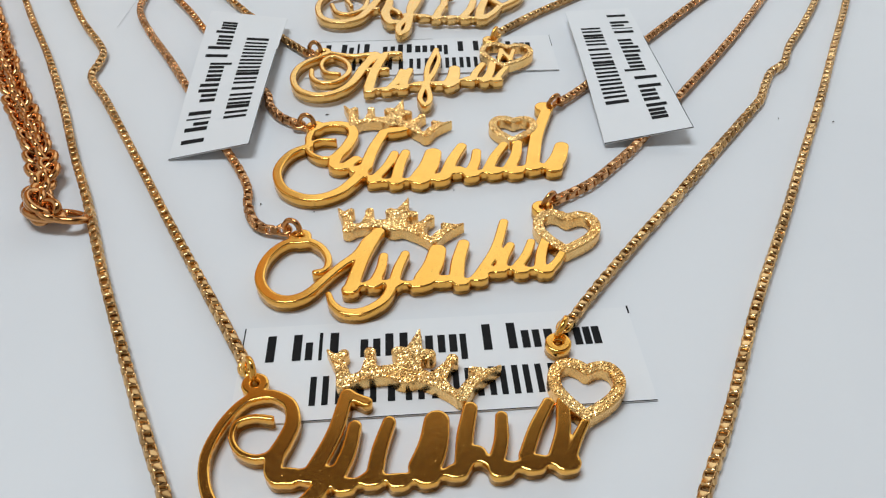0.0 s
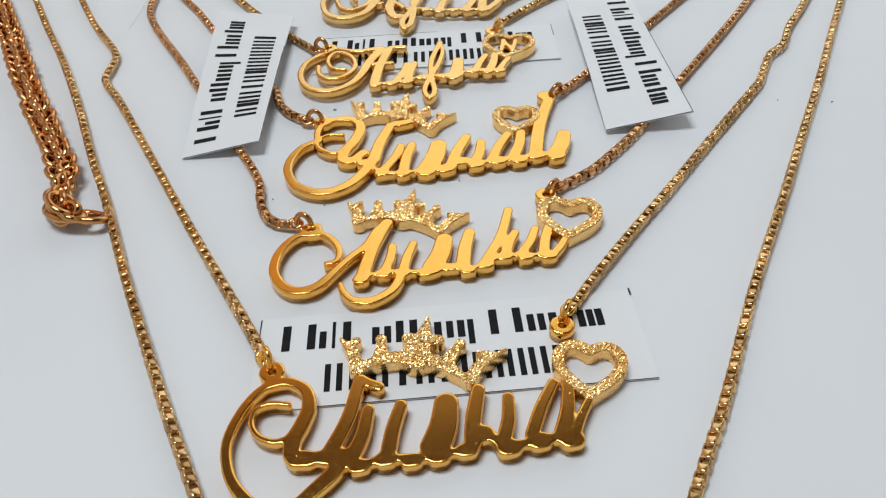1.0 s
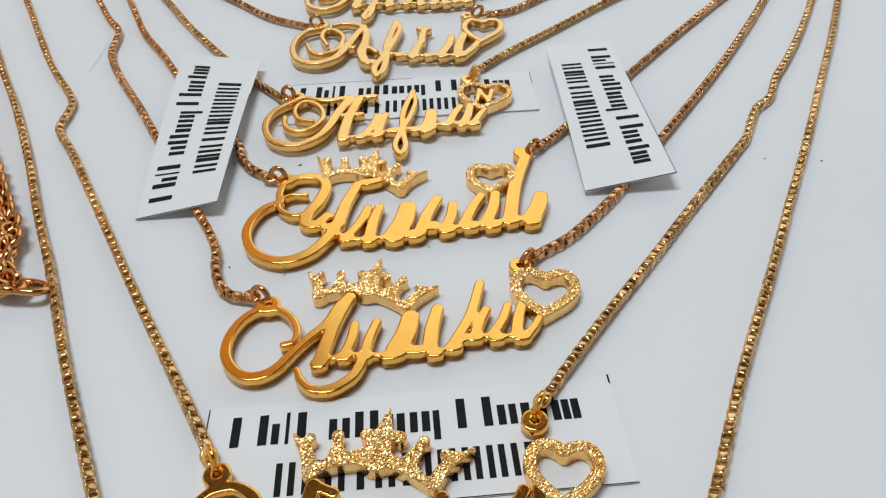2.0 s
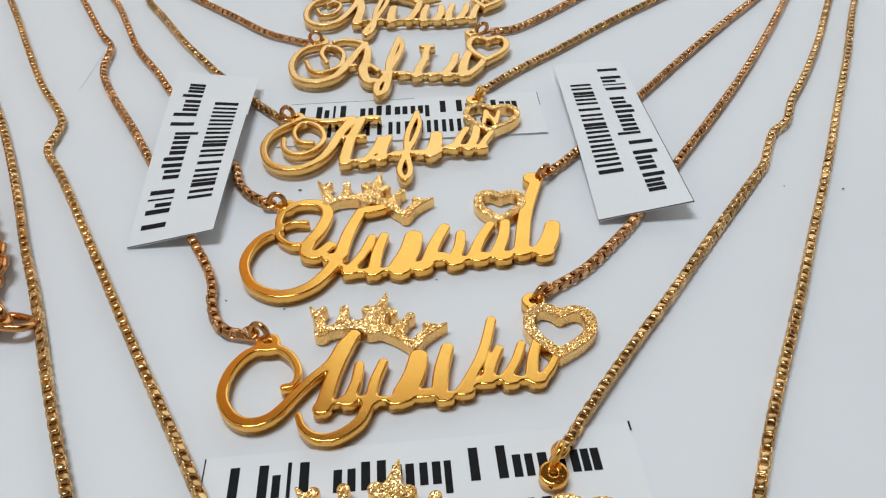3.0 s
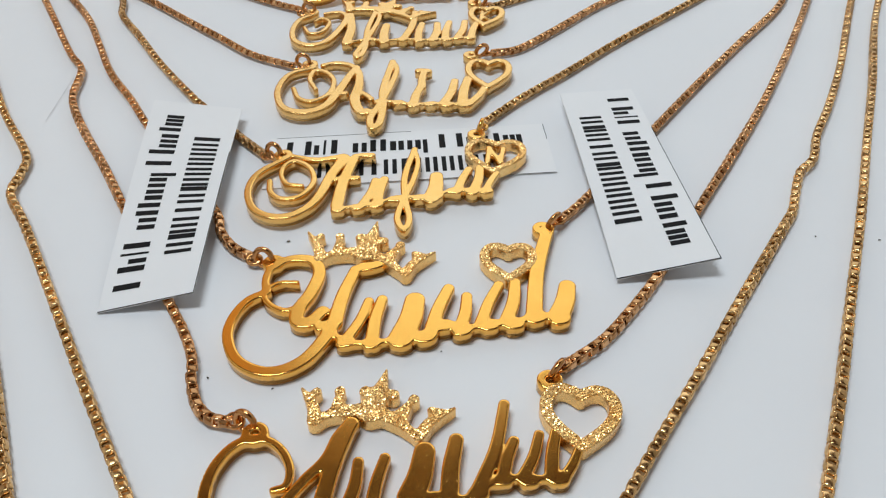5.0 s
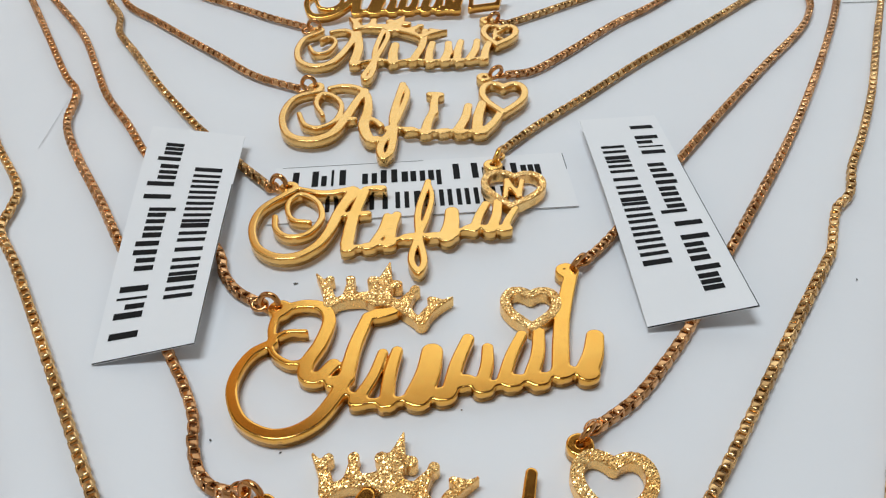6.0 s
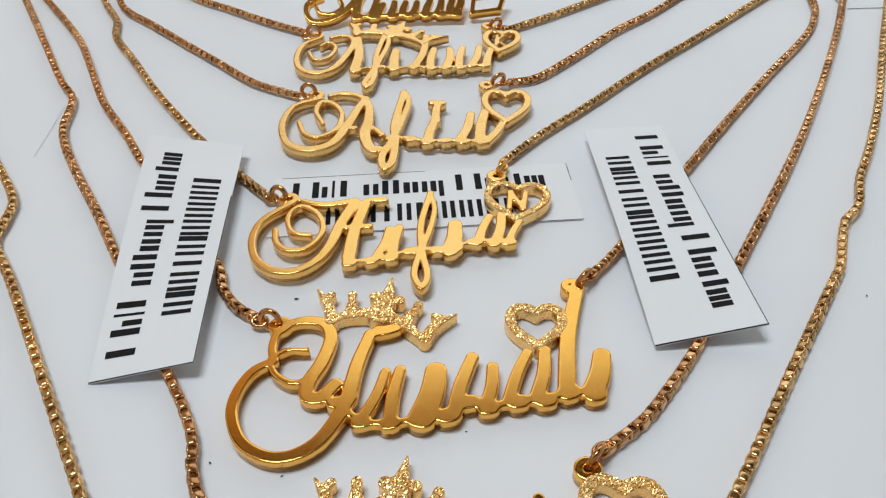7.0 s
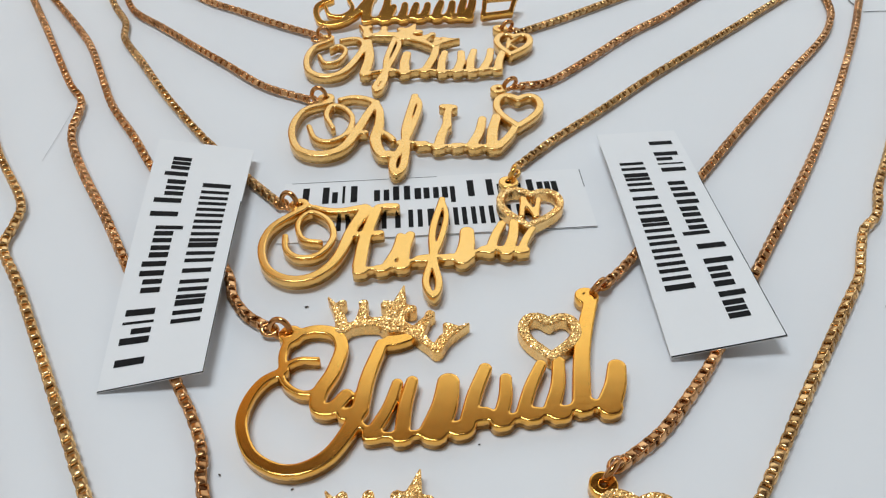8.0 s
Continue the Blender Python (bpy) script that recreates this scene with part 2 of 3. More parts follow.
def box_chain(thing, points, hue, roll0, swing):
    """Links set along the given millimetre points, alternately turned, twisting slowly on the way."""
    line = spline(points, PITCH)
    heads = np.gradient(line, axis=0)
    for i, (p, d) in enumerate(zip(line, heads)):
        roll = roll0 + swing * math.sin(i * 0.07 + roll0) + 90 * (i % 2) + random.uniform(-6, 6)
        z = WIDE * 0.58
        m = Matrix.Translation((p[0] * MM, p[1] * MM, z * MM)) @ along((d[0], d[1], random.uniform(-0.06, 0.06)), roll)
        part("link", LINKS[hue], thing, m=thing.matrix_world.inverted() @ m)


def jump_ring(thing, x, y, heading, hue, z=1.5, tip=15):
    """A ring that stands through a bail, along the heading in degrees."""
    m = pose(x * MM, y * MM, z * MM, 0, 0, heading) @ pose(0, 0, 0, tip, 0, 0)
    part("jump_ring", RINGS[hue], thing, m=thing.matrix_world.inverted() @ m)
    c, s = math.cos(radians(heading)), math.sin(radians(heading))
    m = pose((x + 1.45 * c) * MM, (y + 1.45 * s) * MM, 0.85 * MM, 0, 0, heading) @ pose(0, 0, 0, 72, 0, 0)
    part("end_link", SMALL_RINGS[hue], thing, m=thing.matrix_world.inverted() @ m)


# ---- the made-up, unseen room that lights and mirrors in the gold, and the table ----
def slab(name, x0, x1, y0, y1, z0, z1, mat, label, category):
    me = from_lists(name, *box_lists(x0, x1, y0, y1, z0, z1), mat)
    return tagged(new(name, me), label, category, kind="structure")


slab("floor", -1.7, 1.7, -1.7, 1.7, -0.85, -0.75, FLOOR, "plain brown floor below the table", "floor")
# Out of view; added to keep the mirrored area overhead dark.
slab("ceiling", -1.7, 1.7, -1.7, 1.7, 2.2, 2.3, CEILING, "unseen dark ceiling added for the gold to mirror", "ceiling")
# Unseen wall, added so that steeply viewed plates mirror a warm tone.
verts, faces = box_lists(-1.6, -0.4, 1.6, 1.7, -0.75, 2.2)
box_lists(1.52, 1.6, 1.6, 1.7, -0.75, 2.2, verts, faces)
box_lists(-0.4, 1.52, 1.6, 1.7, -0.75, 0.33, verts, faces)
box_lists(-0.4, 1.52, 1.6, 1.7, 1.86, 2.2, verts, faces)
tagged(new("wall_north", from_lists("wall_north", verts, faces, OCHRE)), "unseen ochre wall added for warm reflections, around the opening", "wall", kind="structure")
# This opening is made up; its edges set where the gold mirrors bright.
window = tagged(new("added_window_1"), "unseen window added for the gold to mirror, slim white frame", "window", kind="structure")
window.location = (0, 1.6, 0.33)
for x0, x1, z0, z1 in ((-0.43, -0.395, -0.03, 1.56), (1.515, 1.55, -0.03, 1.56), (-0.395, 1.515, -0.03, 0.005), (-0.395, 1.515, 1.525, 1.56)):
    part("window_frame", from_lists("window_frame", *box_lists(x0, x1, -0.02, -0.002, z0, z1), WALL), window)
slab("wall_south", -1.6, 1.6, -1.7, -1.6, -0.75, 2.2, WALL, "cream painted wall", "wall")
slab("wall_east", 1.6, 1.7, -1.7, 1.7, -0.75, 2.2, WALL, "cream painted wall", "wall")
slab("wall_west", -1.7, -1.6, -1.7, 1.7, -0.75, 2.2, WALL, "cream painted wall", "wall")

table = tagged(new("table"), "brown wooden table under the white paper", "table")
table.location = (0, 0.1, -0.75)
part("tabletop", from_lists("tabletop", *box_lists(-0.55, 0.55, -0.4, 0.4, 0.722, 0.7496), WOOD), table)
leg = from_lists("leg", *box_lists(-0.025, 0.025, -0.025, 0.025, 0, 0.722), WOOD)
for x in (-0.5, 0.5):
    for y in (-0.35, 0.35):
        part("leg", leg, table, m=pose(x, y, 0))


def paper_sheet():
    """The white sheet everything lies on, with a slight waviness away from the things."""
    n, verts, faces = 60, [], []
    for i in range(n + 1):
        for j in range(n + 1):
            x, y = -0.21 + 0.42 * i / n, -0.08 + 0.40 * j / n
            dip = noise.noise(Vector((x * 12, y * 12, 0.3))) * 0.00012
            verts.append((x, y, -0.00012 + min(0.0, dip)))
            if i and j:
                a = (i - 1) * (n + 1) + j - 1
                faces.append((a, a + n + 1, a + n + 2, a + 1))
    return from_lists("paper_sheet", verts, faces, PAPER, smooth=True)


sheet = tagged(new("paper_sheet", paper_sheet()), "large matte white paper sheet covering the table", "paper")


# ---- printed paper slips ----
SLIP_W, SLIP_H = 43.0, 13.4
EM = 4.7
TALL = 1.2
# Stems that a mark may have: place across it, width, foot and top, in parts of the mark and of EM.
STEMS = {"L": (0.08, 0.2, 0.0, 0.68), "T": (0.7, 0.2, 0.0, 0.68), "l": (0.08, 0.18, 0.0, 0.46), "r": (0.6, 0.17, 0.0, 0.46), "m": (0.18, 0.2, 0.0, 0.46), "t": (0.18, 0.19, 0.0, 0.58), "g": (0.58, 0.15, -0.2, 0.46), "s": (0.3, 0.08, -0.02, 0.7), "a": (0.08, 0.14, 0.0, 0.68), "b": (0.6, 0.14, 0.0, 0.68), "c": (0.34, 0.16, 0.0, 0.68), "d": (0.16, 0.2, 0.0, 0.68)}
FIRST_LINE = ((0.61, "L"), (0.56, "Lr"), (0.28, "s"), (0.72, "L"), (0.56, "lr"), (0.33, "t"), (0.33, "t"), (0.28, "m"), (0.56, "lr"), (0.5, "lg"), (0.25, ""), (0.94, "LT"), (0.5, "lr"), (0.39, "m"), (0.33, "t"), (0.44, "lr"), (0.44, "l"))
SECOND_LINE = tuple((0.525, stems) for stems in ("ab", "db", "ab", "c", "ab", "db", "ab", "ab", "ab", "ab", "d"))


def slip_surface(surface, verts, faces, u0, u1, v0, v1, up, nu=1, nv=1):
    n = len(verts)
    for i in range(nu + 1):
        for j in range(nv + 1):
            u, v = u0 + (u1 - u0) * i / nu, v0 + (v1 - v0) * j / nv
            x, y, z = surface(u, v)
            verts.append((x * MM, y * MM, (z + up) * MM))
            if i and j:
                a = n + (i - 1) * (nv + 1) + j - 1
                faces.append((a, a + nv + 1, a + nv + 2, a + 1))


def print_line(surface, marks, u0, v0):
    """One line of print as plain upright bars."""
    verts, faces = [], []
    for wide, stems in marks:
        for stem in stems:
            at, w, low, top = STEMS[stem]
            a = u0 + at * wide * EM
            slip_surface(surface, verts, faces, a, a + w * EM, v0 + low * TALL * EM, v0 + top * TALL * EM, 0.03, 1, 2)
        u0 += wide * EM
    return from_lists("print", verts, faces, INK)


def paper_slip(corners, bulge, label, lines):
    """A cut slip with two lines of print, spread between four corners (the start and end of its foot, the end and start of its head)."""
    foot_a, foot_b, head_b, head_a = (np.array(p) for p in corners)

    def surface(u, v):
        u, v = u / SLIP_W, v / SLIP_H
        place = (1 - v) * ((1 - u) * foot_a + u * foot_b) + v * ((1 - u) * head_a + u * head_b)
        return place[0], place[1], place[2] + bulge(u, v)

    x, y = foot_a[:2]
    thing = tagged(new("paper_slip"), label, "paper slip", group="printed paper slips")
    thing.location = (x * MM, y * MM, 0)
    back = Matrix.Translation((-x * MM, -y * MM, 0))
    verts, faces = [], []
    nu, nv = 26, 10
    slip_surface(surface, verts, faces, 0, SLIP_W, 0, SLIP_H, 0.0, nu, nv)
    top = len(faces)
    half = len(verts)
    verts += [(vx, vy, vz - 0.1 * MM) for vx, vy, vz in verts]
    faces += [tuple(half + k for k in reversed(f)) for f in faces[:top]]
    rim = [i * (nv + 1) for i in range(nu + 1)] + [nu * (nv + 1) + j for j in range(1, nv + 1)]
    rim += [i * (nv + 1) + nv for i in range(nu - 1, -1, -1)] + [j for j in range(nv - 1, 0, -1)]
    for a, b in zip(rim, rim[1:] + rim[:1]):
        faces.append((a, half + a, half + b, b))
    body = part("paper", from_lists("paper", verts, faces, CARD), thing, m=back)
    part("print_line", print_line(surface, FIRST_LINE, 2.5, 8.1), thing, "line of black print", back)
    part("print_line", print_line(surface, SECOND_LINE, 7.6, 1.9), thing, "line of black print", back)
    for u0, u1, v0, v1 in lines:
        verts, faces = [], []
        slip_surface(surface, verts, faces, u0, u1, v0, v1, 0.02, 12, 4)
        part("border_line", from_lists("border_line", verts, faces, INK), thing, "thin black printed border", back)
    return thing


def flat(x, y, turn):
    c, s = math.cos(radians(turn)), math.sin(radians(turn))
    return [(x + c * u - s * v, y + s * u + c * v, 0.11) for u, v in ((0, 0), (SLIP_W, 0), (SLIP_W, SLIP_H), (0, SLIP_H))]


def level(u, v):
    return 0.0


paper_slip(flat(-22.0, 46.6, 3.0), level, "white printed paper slip lying flat under the crowned pendant", [(7.0, 43.0, 0.0, 0.11), (0.0, 0.14, 9.5, 13.3), (42.9, 43.1, 12.4, 13.6)])
paper_slip(flat(-23.6, 118.5, 1.1), level, "white printed paper slip lying flat behind the initial heart pendant", [(9.0, 43.0, 0.0, 0.10), (42.9, 43.0, 9.0, 13.3), (1.0, 22.0, 13.2, 13.3)])
paper_slip([(-28.3, 94.9, 1.8), (-29.0, 138.2, 1.7), (-44.0, 142.2, 1.7), (-40.3, 94.4, -0.5)], lambda u, v: (0.75 + 0.3 * v) * math.sin(math.pi * (0.2 + 0.66 * u)), "white printed paper slip lying tilted across rose gold chains", [(0.0, 30.0, 0.0, 0.12), (0.0, 0.16, 0.0, 13.4)])
paper_slip([(22.7, 138.8, 1.9), (23.1, 95.4, 0.6), (35.8, 96.0, 2.7), (34.3, 138.4, 2.4)], lambda u, v: 0.6 * (1 - v) * math.sin(math.pi * u), "white printed paper slip with a raised corner across chains", [(42.8, 43.0, 0.0, 13.4), (12.0, 43.0, 13.3, 13.4)])


# ---- pendant cut-outs, in millimetres about each pendant's own point ----
def plate_dark_swash():
    p = Plate()
    p.sweep([(-17.5, 1.5), (-19.3, 1.7), (-20.8, 1.0), (-20.9, -0.8), (-19.9, -2.3), (-18.3, -3.0), (-16.9, -2.7)], [0.64, 0.57, 0.65, 0.72])
    p.sweep([(-19.3, 4.7), (-21.1, 2.9), (-22.4, 0.3), (-23.0, -2.8), (-22.3, -6.0), (-20.7, -8.5), (-18.4, -10.2), (-15.7, -10.3), (-13.6, -8.4), (-12.1, -6.7), (-11.3, -4.9)], [0.99, 1.0, 1.08, 1.25, 1.48, 1.81])
    p.sweep([(-19.6, 4.2), (-17.8, 4.4), (-15.9, 3.2), (-15.3, 1.0), (-15.8, -1.2), (-16.4, -2.9), (-16.2, -4.7), (-14.6, -5.1)], [1.07, 1.24, 1.48, 1.64, 1.81, 1.81])
    p.bar(-10.3, 4.2, -12.9, -5.2, 1.59)
    p.bar(-10.1, 4.3, -8.1, 3.2, 1.11)
    p.bar(-9.2, 0.4, -10.5, -5.3, 1.51)
    p.bar(-5.9, 0.8, -7.0, -5.1, 1.51)
    p.bar(-1.3, 0.8, -2.5, -4.6, 2.86)
    p.bar(2.0, 2.3, 1.2, -4.1, 1.67)
    p.bar(5.0, 1.2, 4.1, -4.2, 1.43)
    p.bar(9.7, 2.8, 6.9, -3.6, 1.35)
    p.bar(11.2, 2.9, 9.7, -3.8, 1.50)
    p.bar(13.0, 0.4, 11.0, -4.0, 1.03)
    p.scallops([(-15.5, -5.1), (-13.0, -5.0), (-9.7, -6.1), (-7.2, -5.5), (-4.7, -5.7), (-2.1, -5.4), (0.6, -4.8), (2.1, -3.0)], 1.49)
    p.ring(-19.8, 5.8, 0.9, 1.0)
    p.ring(11.6, 10.6, 0.9, 1.0)
    p.scallops([(2.1, -3.0), (4.7, -4.7), (7.7, -4.1), (10.8, -4.1)], 2.2)
    return p



def plate_ring_swash():
    p = Plate()
    p.sweep([(-15.7, -7.2), (-14.5, -6.7), (-14.4, -4.6), (-15.8, -2.2), (-18.0, -1.1), (-20.3, -1.9), (-21.9, -4.6), (-22.1, -8.0), (-20.7, -10.7), (-18.6, -11.8), (-16.3, -11.0), (-14.1, -8.0), (-12.7, -6.1), (-10.9, -4.0), (-9.8, -1.4), (-8.5, 0.2)], [0.73, 0.95, 0.87, 1.1, 1.24, 1.32, 1.24, 1.09, 1.23, 1.38])
    p.sweep([(-6.3, -9.5), (-7.3, -12.2), (-9.5, -13.9), (-11.6, -13.9), (-13.0, -12.7), (-13.7, -11.0)], [1.35, 1.28, 1.21, 1.0, 0.72])
    p.bar(-8.6, 0.1, -11.2, -10.1, 1.64)
    p.bar(-7.7, -4.5, -8.6, -9.4, 1.28)
    p.bar(-5.1, -4.2, -6.3, -9.5, 1.27)
    p.bar(-1.2, -3.7, -2.7, -8.9, 2.48)
    p.bar(2.0, -2.5, 1.0, -8.8, 1.73)
    p.bar(7.2, 1.6, 3.5, -8.8, 1.35)
    p.bar(7.7, -3.0, 6.2, -7.2, 1.30)
    p.bar(10.3, -2.4, 8.1, -7.3, 1.22)
    p.bar(12.0, -2.3, 10.9, -7.2, 1.37)
    p.bar(13.9, -4.5, 11.8, -7.7, 1.06)
    p.scallops([(-11.3, -10.3), (-8.6, -9.4), (-6.3, -9.5), (-3.5, -9.6), (-0.6, -8.9), (1.6, -9.5), (3.8, -8.7), (6.2, -7.4), (8.7, -7.6), (11.5, -7.6)], 1.26)
    p.ring(-18.3, -0.5, 0.9, 1.0)
    p.ring(12.4, 4.5, 0.9, 1.0)
    return p



def plate_wide_swash():
    p = Plate()
    p.sweep([(-16.2, -8.2), (-18.5, -8.2), (-19.9, -9.7), (-19.4, -11.5), (-17.6, -12.9), (-15.8, -12.8)], [0.58, 0.67, 0.75, 0.75])
    p.sweep([(-19.8, -9.7), (-21.9, -11.1), (-23.2, -13.9), (-23.3, -16.9), (-21.9, -20.2), (-19.3, -22.1), (-16.7, -22.3), (-14.2, -20.9), (-12.4, -18.3), (-11.2, -15.5)], [1.07, 1.23, 1.32, 1.4, 1.64, 1.8])
    p.sweep([(-19.8, -9.7), (-20.1, -7.7), (-19.9, -6.0), (-19.1, -4.6), (-17.0, -3.7), (-14.6, -4.3), (-13.6, -6.6), (-14.3, -10.1), (-15.5, -12.8), (-15.6, -14.8), (-14.1, -15.1), (-12.6, -13.3)], [0.99, 1.07, 1.47, 1.72, 1.8, 1.64])
    p.bar(-6.1, -5.6, -8.3, -6.0, 1.52)
    p.bar(-9.1, -6.4, -11.2, -15.5, 1.72)
    p.bar(-7.3, -12.1, -9.8, -18.4, 1.36)
    p.bar(-5.7, -11.9, -6.8, -18.6, 1.52)
    p.bar(-1.8, -12.3, -3.5, -18.5, 2.80)
    p.bar(2.3, -10.6, -0.1, -17.9, 1.69)
    p.bar(4.4, -12.1, 3.3, -17.3, 1.53)
    p.bar(8.4, -10.4, 5.8, -16.6, 1.46)
    p.bar(10.4, -10.1, 8.6, -16.8, 1.62)
    p.bar(15.8, -0.2, 11.9, -16.3, 1.87)
    p.bar(16.6, -11.2, 14.7, -16.3, 2.36)
    p.scallops([(-12.5, -15.9), (-9.8, -18.6), (-6.8, -19.0), (-3.9, -18.7), (-0.8, -18.3)], 1.46)
    p.ring(-19.6, -4.3, 0.9, 1.0)
    p.ring(15.2, -0.1, 0.9, 1.0)
    p.scallops([(-0.8, -18.3), (1.5, -16.7), (3.5, -17.6), (6.7, -17.0), (9.6, -17.0), (12.3, -16.1), (14.9, -16.6)], 2.4)
    return p



def plate_leaf_swash():
    p = Plate()
    p.sweep([(-20.5, -1.4), (-23.7, -4.5), (-24.8, -7.3), (-24.7, -10.4), (-23.5, -13.4), (-21.1, -15.2), (-18.3, -15.2), (-16.0, -13.4), (-14.6, -10.6), (-13.5, -6.6), (-11.7, -1.9)], [1.01, 1.01, 1.09, 1.24, 1.55, 1.7])
    p.sweep([(-22.1, -7.0), (-21.7, -9.6), (-20.0, -11.3), (-17.4, -10.9), (-15.8, -7.7), (-16.6, -4.2), (-18.9, -2.2), (-20.4, -3.4), (-20.6, -5.6), (-19.6, -7.8), (-17.3, -8.5)], [0.82, 0.82, 0.89, 0.82, 0.75, 0.67])
    p.sweep([(-19.7, -0.7), (-15.8, -2.1), (-11.7, -1.5)], [0.62, 1.01, 1.16])
    p.sweep([(-1.3, -0.5), (-0.9, -4.2), (-1.8, -9.0), (-3.2, -13.4), (-3.9, -17.1), (-3.0, -19.4), (-2.3, -17.2), (-2.8, -12.9), (-2.8, -7.3), (-1.3, -0.5)], [0.7, 0.94, 0.94, 1.01, 0.94])
    p.bar(-10.3, -2.4, -12.2, -13.7, 1.65)
    p.bar(-10.1, -1.6, -7.6, -1.6, 1.06)
    p.bar(-13.8, -7.2, -9.6, -7.2, 0.94)
    p.bar(-7.0, -8.0, -8.6, -13.5, 1.27)
    p.bar(-5.7, -7.8, -6.7, -13.6, 1.42)
    p.bar(1.7, -7.7, 0.8, -12.9, 2.18)
    p.bar(6.4, -6.3, 4.4, -11.7, 1.29)
    p.bar(8.0, -6.1, 6.6, -11.9, 1.44)
    p.bar(10.3, -7.6, 8.4, -11.7, 1.06)
    p.scallops([(-12.0, -14.4), (-9.3, -14.1), (-6.8, -13.8), (-4.2, -12.6), (-1.0, -12.6), (1.5, -12.5), (4.0, -11.3), (6.4, -11.6), (8.5, -11.8)], 1.26)
    p.ring(-20.9, -0.5, 0.9, 1.0)
    p.ring(8.2, 2.8, 0.9, 1.0)
    return p



def plate_twin_curl():
    p = Plate()
    p.sweep([(-18.5, 1.8), (-22.6, -0.4), (-24.0, -5.7), (-22.6, -11.3), (-19.2, -13.2), (-15.9, -11.9), (-13.8, -7.2), (-12.1, -1.7), (-10.9, 1.4)], [1.02, 1.02, 1.2, 1.57, 1.57, 1.2])
    p.sweep([(-21.4, -5.3), (-20.2, -8.7), (-17.9, -9.8), (-15.4, -7.8), (-14.7, -3.4), (-16.2, -0.2), (-18.2, 0.6), (-18.9, -2.3), (-17.6, -6.0)], [0.8, 0.88, 0.88, 0.97, 0.8])
    p.sweep([(-16.9, 2.5), (-14.7, 3.1), (-12.2, 2.1), (-10.6, -0.6), (-10.4, -5.3), (-10.9, -9.9), (-9.9, -13.7), (-8.6, -13.9)], [1.02, 1.11, 1.48, 1.85, 1.66])
    p.sweep([(-4.7, 2.8), (-4.0, -0.4), (-5.2, -6.4), (-6.8, -12.0), (-8.2, -16.1), (-7.8, -18.9), (-6.7, -17.4), (-6.2, -12.1), (-6.3, -7.1), (-4.7, 2.8)], [0.93, 1.21, 1.3, 1.21])
    p.bar(-14.2, -7.9, -12.3, -7.7, 0.92)
    p.bar(-10.1, -7.5, -8.1, -10.2, 0.99)
    p.bar(0.0, -6.8, -1.3, -12.4, 1.51)
    p.bar(-0.3, -1.0, 1.7, -1.5, 1.33)
    p.bar(0.7, -1.5, 0.2, -6.8, 1.38)
    p.bar(5.8, -5.2, 3.5, -12.8, 1.51)
    p.bar(8.1, -4.6, 6.6, -13.1, 1.68)
    p.bar(11.0, -7.1, 7.7, -13.0, 1.33)
    p.scallops([(-6.8, -11.0), (-3.8, -11.6), (-1.3, -12.6), (1.5, -12.5), (4.2, -12.9), (7.1, -13.2)], 1.30)
    p.ring(-19.3, 3.1, 0.9, 1.0)
    p.ring(9.2, 3.9, 0.9, 1.0)
    return p



def plate_crowned_curl():
    p = Plate()
    p.sweep([(-20.6, 3.6), (-22.9, 1.6), (-23.8, -2.5), (-23.1, -7.0), (-20.7, -9.2), (-17.7, -8.7), (-15.5, -4.9), (-13.8, 1.5), (-15.3, 4.4), (-18.3, 3.9)], [0.94, 1.04, 1.25, 1.35, 1.14, 0.94])
    p.sweep([(-21.7, -1.7), (-20.5, -4.4), (-18.2, -4.0), (-17.0, -0.2), (-18.4, 1.9), (-19.9, 0.6)], [0.71, 0.81, 0.71])
    p.sweep([(-8.1, 4.4), (-7.4, 1.0), (-9.3, -7.1), (-11.4, -13.6), (-10.6, -14.7), (-9.7, -10.7), (-9.6, -4.2), (-8.1, 4.4)], [0.94, 1.05, 1.04])
    p.bar(-13.1, 3.0, -13.3, -9.0, 1.74)
    p.bar(-6.0, -2.4, -6.4, -9.0, 1.74)
    p.bar(-0.4, 2.9, -2.9, -9.0, 1.43)
    p.bar(0.8, -2.4, -0.1, -8.9, 1.43)
    p.bar(3.7, -2.7, 2.7, -9.2, 1.53)
    p.bar(6.0, -2.2, 4.9, -9.4, 1.43)
    p.bar(9.0, -2.2, 7.1, -9.2, 1.43)
    p.bar(11.1, -3.1, 9.7, -9.2, 1.43)
    p.scallops([(-13.1, -9.3), (-9.0, -8.2), (-6.4, -9.3), (-3.0, -8.7), (0.1, -9.5), (2.7, -9.4), (5.3, -9.6), (9.6, -9.2)], 1.13)
    p.ring(-20.8, 4.9, 0.9, 1.0)
    p.ring(11.5, 6.3, 0.9, 1.0)
    return p



